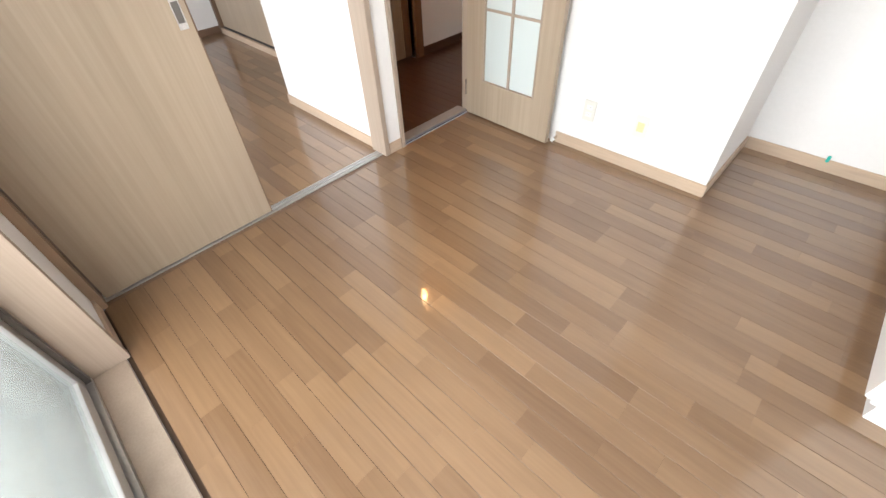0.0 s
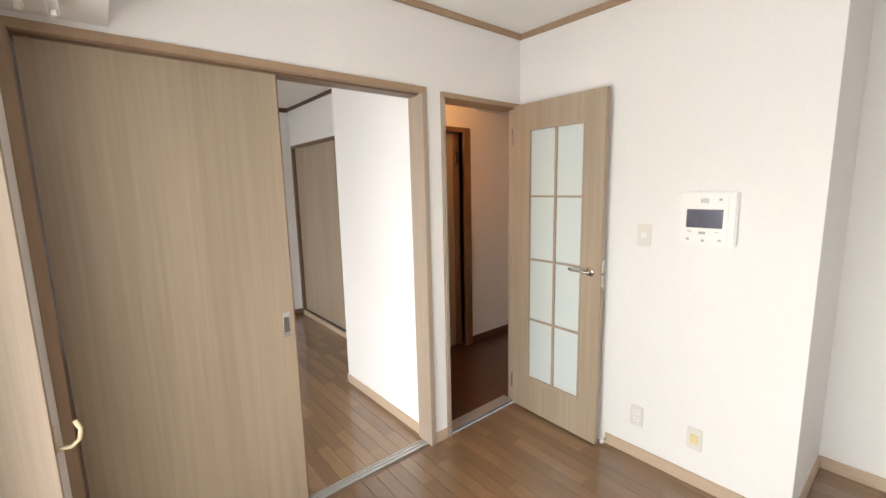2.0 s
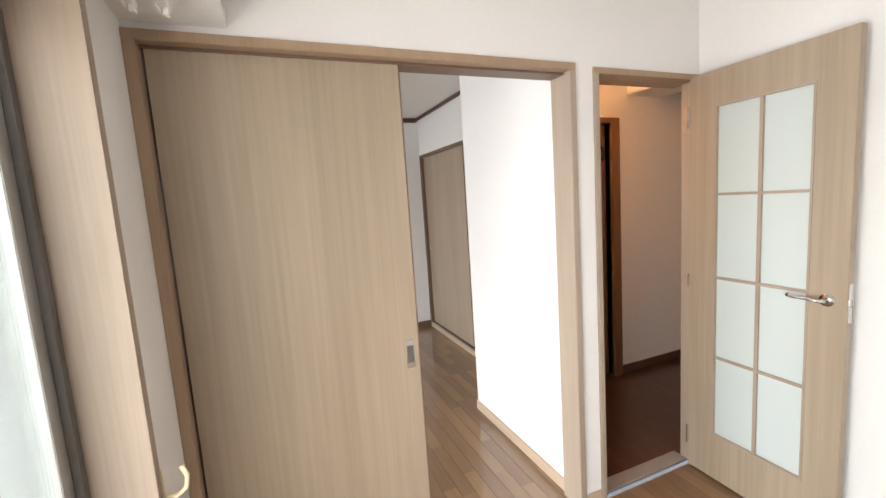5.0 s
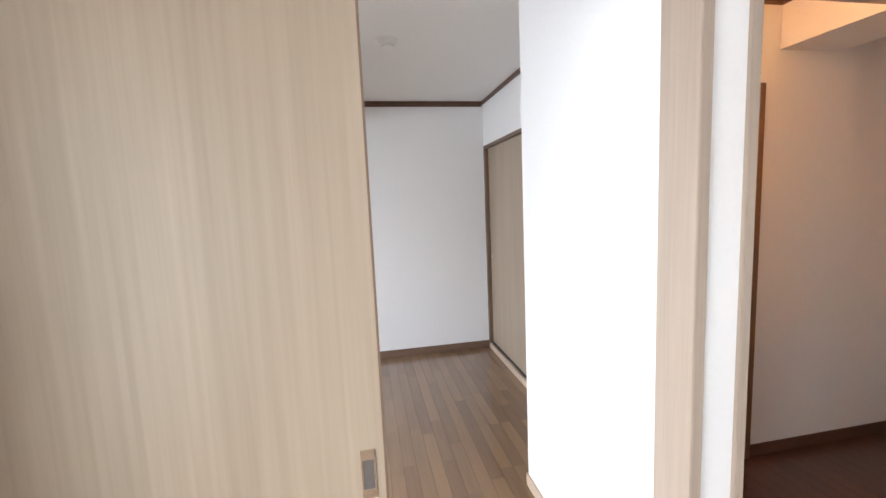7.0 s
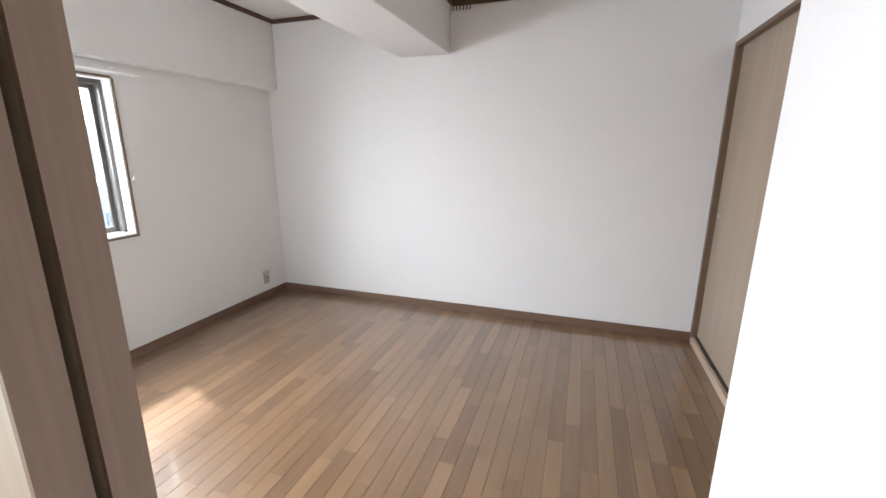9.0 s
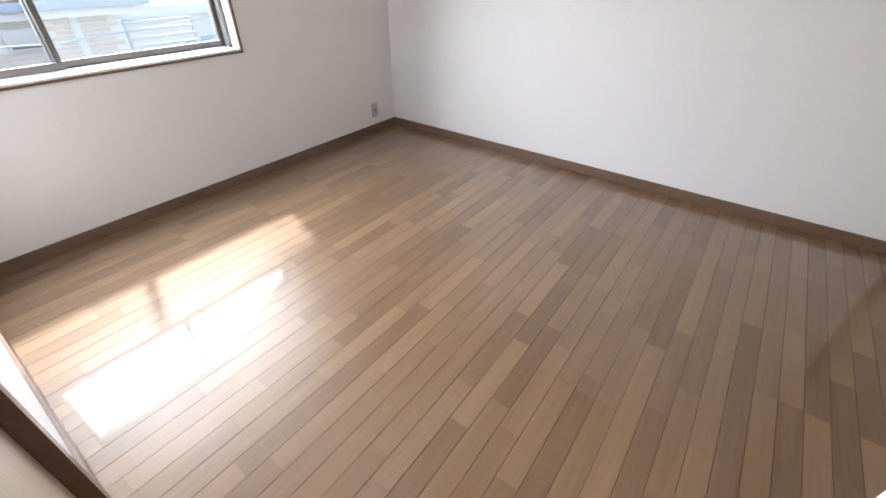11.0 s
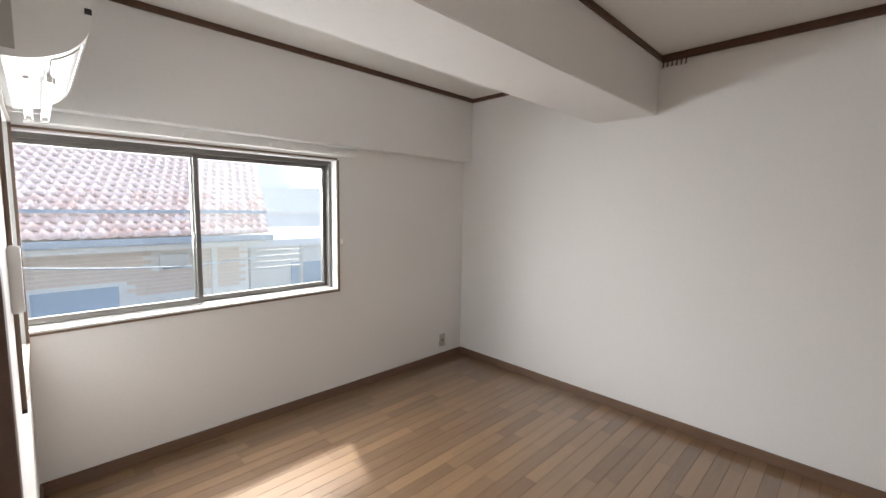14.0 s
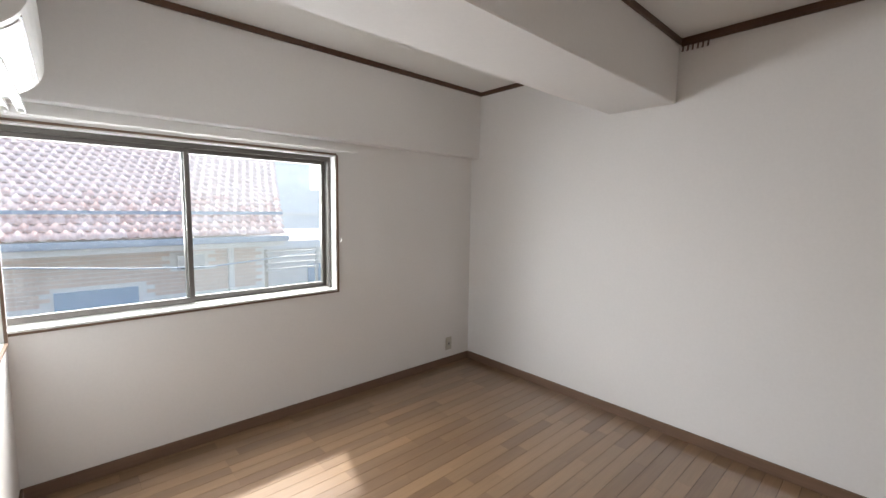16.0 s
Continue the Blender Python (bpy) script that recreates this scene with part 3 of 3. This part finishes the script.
# side window over the balcony
w3 = thing("window_3", "side window with thin brown casing and bronze frame", "window", kind="structure")
blocks("window_casing", [(-0.142, -0.13, -2.992, -2.98, 0.79, 1.80), (-0.142, -0.13, -3.842, -3.83, 0.79, 1.80),
                         (-0.142, -0.13, -3.83, -2.98, 0.788, 0.80), (-0.142, -0.13, -3.83, -2.98, 1.79, 1.80)], STILE, w3)
blocks("window_frame", [(-0.06, 0.01, -3.01, -2.98, 0.80, 1.79), (-0.06, 0.01, -3.83, -3.80, 0.80, 1.79),
                        (-0.06, 0.01, -3.80, -3.01, 0.80, 0.83), (-0.06, 0.01, -3.80, -3.01, 1.76, 1.79)], BRONZE, w3)
g = blocks("pane", [(-0.03, -0.025, -3.80, -3.01, 0.83, 1.76)], CLEAR, w3)
g.visible_shadow = False
wc = thing("wall_control", "white plastic remote holder beside the side window", "holder")
blocks("holder", [(-0.158, -0.13, -2.94, -2.90, 1.12, 1.32)], WHITE, wc, bevel=0.004)


# ---- air conditioner ----
def air_conditioner():
    t = thing("air_conditioner", "white wall air conditioner with a glossy underside", "air conditioner")
    xw, xf, zb, zt = -0.13, -0.335, 1.80, 2.07
    def belly(deg):
        return xw - 0.03 - 0.175 * math.sin(radians(deg)), zb + 0.14 * (1 - math.cos(radians(deg)))
    prof = [(xw, zt), (xw, zb + 0.008)] + [belly(9 * k) for k in range(11)] + [(xf, zt - 0.012), (xf + 0.012, zt)]
    bm = bmesh.new()
    lo = [bm.verts.new((x, -2.68, z)) for x, z in prof]
    hi = [bm.verts.new((x, -3.48, z)) for x, z in prof]
    k = len(prof)
    for i in range(k):
        bm.faces.new((lo[i], lo[(i + 1) % k], hi[(i + 1) % k], hi[i]))
    bm.faces.new(lo)
    bm.faces.new(hi)
    body = part("body", bm, WHITE, t)
    blocks("back_plate", [(xw - 0.055, xw - 0.002, -2.682, -2.676, zb + 0.02, zt)], GREY_PLASTIC, body)
    for deg in (28, 62):
        px, pz = belly(deg)
        blocks("outlet_seam", [(px - 0.002, px + 0.002, -3.45, -2.71, pz - 0.002, pz + 0.003)], BLACK, t)
    strip = bmesh.new()
    edge = [belly(31 + 4 * k) for k in range(8)]
    extruded(strip, [(px - 0.001, pz - 0.003) for px, pz in edge] + [(px + 0.002, pz + 0.003) for px, pz in reversed(edge)], 1, -3.44, -2.72)
    part("outlet_flap", strip, CABINET, t, "glossy white outlet flap")
    blocks("front_notch", [(xf - 0.001, xf + 0.014, -2.683, -2.678, zb + 0.145, zb + 0.16)], BLACK, t)
    cord = [(xw - 0.012 - 0.036 * math.sin(math.pi * k / 12) ** 0.8, -2.670, zt - 0.015 * k) for k in range(13)]
    bm = tube(bmesh.new(), cord, 0.005, 8)
    part("power_cord", bm, WHITE, t, "white power cord", smooth=True)


air_conditioner()

# ---- closet ----
cl = thing("closet_door_frame", "brown wooden frame and beige sill of the closet", "door frame", kind="structure")
blocks("jamb", [(-3.125, -3.085, Y_CLOS - 0.012, -0.2, 0.0, 1.99)], STILE, cl, bevel=0.002)
blocks("head", [(-3.125, XB, Y_CLOS - 0.012, -0.2, 1.99, 2.02)], STILE, cl, bevel=0.002)
blocks("sill", [(-3.095, XB, Y_CLOS - 0.012, -0.24, 0, 0.055)], SKIRT, cl, bevel=0.002)
blocks("track", [(-3.095, XB, -0.315, -0.235, 0.055, 0.062)], BLACK, cl, "dark closet door track")
for x0, x1, y in ((-3.09, -2.05, -0.285), (-2.11, -1.1, -0.25)):
    d = thing("closet_door", "beige wood-grain closet sliding door, closed", "closet door", "closet doors")
    blocks("panel", [(x0, x1, y - 0.013, y + 0.013, 0.064, 1.992)], DOOR_WOOD, d, bevel=0.001)
    hx = x0 + 0.045 if y < -0.27 else x1 - 0.05
    bm = bmesh.new()
    tube(bm, [(hx, y - 0.013, 0.95), (hx, y - 0.0155, 0.95)], 0.016, 16)
    part("finger_pull", bm, ALU, d)
# stopper seen in the closet track
dk = thing("track_stop", "small dark stop in the closet track", "stop")
blocks("stop_body", [(-2.9, -2.62, -0.318, -0.306, 0.055, 0.068)], BLACK, dk)

# ---- bedroom fittings ----
ro = thing("power_outlet", "beige metal wall outlet near the corner", "outlet")
blocks("plate", [(-2.925, -2.855, Y_WIN, Y_WIN + 0.008, 0.135, 0.25)], PLATE, ro, bevel=0.003)
blocks("socket", [(-2.905, -2.875, Y_WIN + 0.008, Y_WIN + 0.010, 0.17, 0.215)], GREY_PLASTIC, ro)
blocks("slot", [(-2.897, -2.883, Y_WIN + 0.010, Y_WIN + 0.011, 0.185, 0.2)], BLACK, ro)
smoke = thing("smoke_detector", "white round smoke detector on the ceiling", "smoke detector")
bm = tube(bmesh.new(), [(-1.70, -1.318, H), (-1.70, -1.318, H - 0.012)], 0.062, 28)
part("base", bm, WHITE, smoke)
bm = bmesh.new()
tube(bm, [(-1.70, -1.318, H - 0.012), (-1.70, -1.318, H - 0.028)], 0.054, 28)
tube(bm, [(-1.70, -1.318, H - 0.028), (-1.70, -1.318, H - 0.04)], 0.038, 28)
part("cover", bm, WHITE, smoke, smooth=False)
socket = thing("ceiling_socket", "ivory ceiling lamp socket", "ceiling socket")
bm = tube(bmesh.new(), [(-1.75, -2.00, H), (-1.75, -2.00, H - 0.022)], 0.034, 20)
part("rose", bm, IVORY, socket)
rail = thing("picture_rail", "dark brown picture rail with sliding hooks", "picture rail")
blocks("channel", [(X_FAR + 0.018, X_FAR + 0.026, YB1 + 0.018, Y_CLOS - 0.02, H - 0.052, H - 0.036)], DARK_TRIM, rail)
for i in range(6):
    y = YB1 + 0.03 + i * 0.026
    bm = tube(bmesh.new(), [(X_FAR + 0.022, y, H - 0.05), (X_FAR + 0.03, y, H - 0.066), (X_FAR + 0.03, y, H - 0.082), (X_FAR + 0.04, y, H - 0.086)], 0.0045, 6)
    part("hook", bm, DARK_TRIM, rail)

# ---- hall lamp ----
BULB = bpy.data.materials.new("warm_bulb")
BULB.use_nodes = True
BULB.node_tree.nodes["Principled BSDF"].inputs["Emission Color"].default_value = (1.0, 0.62, 0.3, 1)
BULB.node_tree.nodes["Principled BSDF"].inputs["Emission Strength"].default_value = 6.0
lampfix = thing("ceiling_light", "round warm ceiling light in the hall", "ceiling light")
bm = tube(bmesh.new(), [(-0.54, -0.17, H), (-0.54, -0.17, H - 0.03)], 0.06, 24)
part("base", bm, WHITE, lampfix)
bm = tube(bmesh.new(), [(-0.54, -0.17, H - 0.03), (-0.54, -0.17, H - 0.10)], 0.045, 20)
part("bulb", bm, BULB, lampfix, "glowing warm bulb")

# ---- hall door ----
hd = thing("door_frame", "dark brown wooden door frame in the hall", "door frame", kind="structure")
blocks("jamb", [(-1.1, -0.985, 0.44, 0.52, 0, 2.03)], HALL_TRIM, hd, bevel=0.004)
blocks("jamb", [(-1.1, -0.985, -0.2, -0.16, 0, 2.03)], HALL_TRIM, hd, bevel=0.004)
blocks("head", [(-1.1, -0.985, -0.16, 0.44, 1.99, 2.03)], HALL_TRIM, hd, bevel=0.004)
hdoor = thing("hall_room_door", "beige wooden folding door, partly open", "door")
blocks("leaf", [(-1.09, -1.06, -0.15, 0.37, 0.01, 1.985)], DOOR_WOOD, hdoor, bevel=0.002)
blocks("edge", [(-1.092, -1.056, 0.37, 0.438, 0.01, 1.985)], HALL_TRIM, hdoor, bevel=0.002)
bm = tube(bmesh.new(), [(-1.055, 0.40, 1.72), (-1.045, 0.405, 1.75), (-1.045, 0.405, 1.80), (-1.055, 0.40, 1.83)], 0.01, 8)
part("catch", bm, BLACK, hdoor, smooth=True)

# ---- outside: balcony, neighbour house, buildings, ground ----
setting(blocks("ground", [(-300, 300, -400, 60, -3.3, -3.2)], GROUND), "grey street ground far below", "ground")
setting(blocks("balcony_floor", [(0.02, 4.2, -3.9, -2.52, -0.25, -0.08)], SILL), "grey concrete balcony floor", "balcony")
setting(blocks("balcony_parapet", [(0.4, 4.2, -3.9, -3.8, -0.25, 0.35)], FACADE), "pale balcony parapet", "balcony")
# out of view; added to keep high sun out of the windows
setting(blocks("balcony_roof", [(-3.4, 4.2, -4.85, -4.07, 2.6, 2.75), (-0.1, 4.2, -4.07, -2.45, 2.6, 2.75)], FACADE), "unseen pale slab above the balcony, added to block the sun", "balcony")

house = thing("neighbour_house", "beige brick house with red pantile roof", "house")
YH, YE, ZE = -9.8, -9.35, 0.90
XR, XL = -3.45, 5.0
blocks("wall", [(-3.2, XL, -16, YH, -3.2, 0.75)], MORTAR, house)
blocks("eave_board", [(XR, XL, -9.8, YE + 0.02, 0.66, 0.80)], FACADE, house, "cream eaves board")
blocks("gutter", [(XR - 0.05, XL, YE + 0.02, YE + 0.14, 0.76, 0.87)], GUTTER, house, "blue-grey gutter", bevel=0.02)
blocks("snow_guard", [(XR - 0.15, XL, YE - 0.50, YE - 0.46, 1.26, 1.32)], GUTTER, house)
bm = bmesh.new()
RS = math.tan(radians(30))
extruded(bm, [(YE, ZE - 0.015), (YE - 3.6, ZE + 3.6 * RS - 0.015), (YE - 7.2, ZE - 0.015)], 0, XR + 0.03, XL)
for v in bm.verts:
    if v.co.x < 0:
        v.co.x -= 0.31 * (YE - v.co.y)
part("roof", bm, TILE, house)
blue = blocks("shutter_window", [(-1.12, -0.07, YH, YH + 0.04, -0.75, 0.05)], SHUTTER, house, "pale blue shuttered window")
vent = blocks("vent_hood", [(-2.12, -1.70, YH, YH + 0.09, 0.27, 0.54)], ALU, house, "grey steel vent hood", bevel=0.01)
blocks("vent_mouth", [(-2.08, -1.74, YH + 0.09, YH + 0.094, 0.29, 0.33)], BLACK, vent)
blocks("downpipe", [(-2.62, -2.52, YH, YH + 0.09, -3.2, 0.7)], FACADE, house, bevel=0.01)
cable = thing("overhead_cable", "dark overhead cable across the house", "cable")
bm = tube(bmesh.new(), [(4.9, -9.24, 0.80), (2.5, -8.75, 0.78), (0, -8.7, 0.58), (-1.0, -8.75, 0.48), (-2.0, -8.8, 0.42), (-4.0, -10.2, 0.36), (-6, -12.47, 0.2)], 0.012, 6)
part("wire", bm, GUTTER, cable)
ac_out = thing("outdoor_rack", "pale metal rack beside the brick house", "rack")
for i in range(4):
    blocks("bar", [(-4.4, -3.25, -9.9, -9.85, 0.1 + i * 0.12, 0.14 + i * 0.12)], ALU, ac_out)
blocks("post", [(-4.4, -4.35, -9.95, -9.9, -3.2, 0.55)], ALU, ac_out)

fb = thing("apartment_building", "pale grey apartment building in the distance", "building")
blocks("wall", [(-24, -9.0, -34, -25, -3.2, 2.45)], CONCRETE, fb)
blocks("roof_house", [(-11.5, -9.0, -32, -26, 2.45, 4.2)], CONCRETE, fb)
blocks("roof_edge", [(-24.1, -8.9, -25, -24.9, 0.9, 1.1)], FACADE, fb)
for i in range(6):
    wv = blocks("window", [(-22 + i * 2.2, -20.8 + i * 2.2, -25, -24.96, -1.6, -0.2)], SHUTTER, fb)
    blocks("frame", [(-22.06 + i * 2.2, -20.74 + i * 2.2, -25, -24.97, -1.66, -0.14)], ALU, wv)
fc = thing("lower_house", "cream rendered low house between the buildings", "house")
blocks("wall", [(-9.0, -4.2, -18, -12.5, -3.2, 0.3)], FACADE, fc)
blocks("roof", [(-9.2, -4.0, -18.2, -12.3, 0.3, 0.5)], CONCRETE, fc)
for x in (-8.2, -6.4):
    blocks("window", [(x, x + 1.1, -12.5, -12.46, -1.3, -0.2)], SHUTTER, fc)

# the neighbours stand across the street
AWAY = Matrix.Translation((-0.25, -1.2, 1.44)) @ Matrix.Scale(1.6, 4) @ Matrix.Translation((0.25, 1.2, -1.44))
for far_thing in (house, cable, ac_out, fb, fc):
    far_thing.matrix_world = AWAY

# ---- pieces: roof tiles ----
def tile_mesh(w, l):
    """One S-shaped pantile, lying along y, its low end at y = 0."""
    n = 6
    vs, fs = [], []
    for j, (y, up) in enumerate(((0, 0.022), (-l, 0.0))):
        for i in range(n + 1):
            u = i / n
            vs.append((u * w, y, up + 0.017 * math.sin(u * 2 * math.pi)))
    for i in range(n + 1):
        vs.append((i / n * w, 0, 0.017 * math.sin(i / n * 2 * math.pi)))
    for i in range(n):
        fs.append((i, i + 1, n + 2 + i, n + 1 + i))
        fs.append((2 * n + 2 + i, 2 * n + 3 + i, i + 1, i))
    me = bpy.data.meshes.new("roof_tile")
    me.from_pydata(vs, [], fs)
    for f in me.polygons:
        f.use_smooth = True
    me.materials.append(TILE)
    return me


roof = next(o for o in house.children if o.name.startswith("roof"))
TW, TL, TR = 0.165, 0.245, 0.21
tm = tile_mesh(TW, TL)
tilt = Matrix.Rotation(-math.atan(RS), 4, "X")
upper = bmesh.new()
for row in range(20):
    d = row * TR / math.sqrt(1 + RS * RS)
    for c in range(43):
        at = Matrix.Translation((XR - 0.31 * d + c * TW, YE + 0.06 - d, ZE + d * RS)) @ tilt
        if row < 7:
            o = new("roof_tile", tm)
            o.parent = roof
            o.matrix_basis = at
        else:
            first = len(upper.verts)
            upper.from_mesh(tm)
            upper.verts.ensure_lookup_table()
            bmesh.ops.transform(upper, matrix=at, verts=upper.verts[first:])
tagged(part("upper_roof_tiles", upper, TILE, roof, smooth=True), "pale red pantiles of the upper roof", kind="stuff")

# bricks of the neighbour's wall
BRICKS = {}


def brick_mesh(l):
    key = round(l, 3)
    if key not in BRICKS:
        bm = slab(bmesh.new(), 0, l, 0, 0.012, 0, 0.058)
        me = bpy.data.meshes.new("brick")
        bm.to_mesh(me)
        bm.free()
        me.materials.append(BRICK)
        BRICKS[key] = me
    return BRICKS[key]


hwall_part = next(o for o in house.children if o.name.startswith("wall"))
for r in range(12):
    for c in range(24):
        x = -3.15 + c * 0.24 + (0.12 if r % 2 else 0)
        z = 0.60 - r * 0.068
        if x + 0.23 > -2.14 and x < -1.68 and z + 0.06 > 0.26 and z < 0.55:
            continue
        if x + 0.23 > -1.13 and x < -0.06 and z < 0.06:
            continue
        o = new("brick", brick_mesh(0.232))
        o.parent = hwall_part
        o.location = (x, YH, z)

# ---- pieces: floor planks ----
PLANKS = {}


def plank_mesh(l, w, mat):
    key = (round(l, 3), round(w, 4), mat.name)
    if key not in PLANKS:
        c = 0.0003
        vs = [(0, 0, -0.012), (l, 0, -0.012), (l, w, -0.012), (0, w, -0.012), (0, 0, -c), (l, 0, -c), (l, w, -c), (0, w, -c),
              (0, c, 0), (l, c, 0), (l, w - c, 0), (0, w - c, 0)]
        fs = [(0, 1, 5, 4), (1, 2, 6, 10, 9, 5), (2, 3, 7, 6), (3, 0, 4, 8, 11, 7), (4, 5, 9, 8), (6, 7, 11, 10), (8, 9, 10, 11)]
        me = bpy.data.meshes.new("plank")
        me.from_pydata(vs, [], fs)
        me.materials.append(mat)
        PLANKS[key] = me
    return PLANKS[key]


def lay_floor(name, label, x0, x1, y0, y1, mat, seed, w=0.0757, length=0.455, nook=None):
    """Rows of strips along x; rows that begin beyond y = nook[1] end at x = nook[0]."""
    far, turn = nook or (x1, y1)
    base = setting(blocks(name, [(x0, x1, y0, turn, -0.05, -0.011)] + ([(x0, far, turn, y1, -0.05, -0.011)] if nook else []), JOINT), label, "floor")
    rnd = random.Random(seed)
    y = y1
    row = 0
    while y - w * 0.3 > y0:
        ww = min(w, y - y0)
        x = x0 - rnd.randrange(6) / 6 * length
        end = far if y - ww > turn - 0.001 else x1
        while x < end - 0.001:
            a, b = max(x, x0), min(x + length, end)
            if b - a > 0.02:
                o = new("plank", plank_mesh(round(b - a - 0.0002, 4), ww - 0.0016, mat))
                o.parent = base
                o.location = (a, y - ww, 0)
            x += length
        y -= w
        row += 1
    return base


lay_floor("floor_living", "glossy brown oak strip floor", 0.0, X_EAST, -2.31, Y_REC, FLOOR, 3)
lay_floor("floor_bedroom", "glossy brown oak strip floor", X_FAR, -0.078, Y_WIN, Y_CLOS, FLOOR, 5, nook=(XB, -0.7015))
lay_floor("floor_hall", "dark reddish brown hall floor", -1.088, -0.075, -0.66, 1.6, HALL_FLOOR, 7)
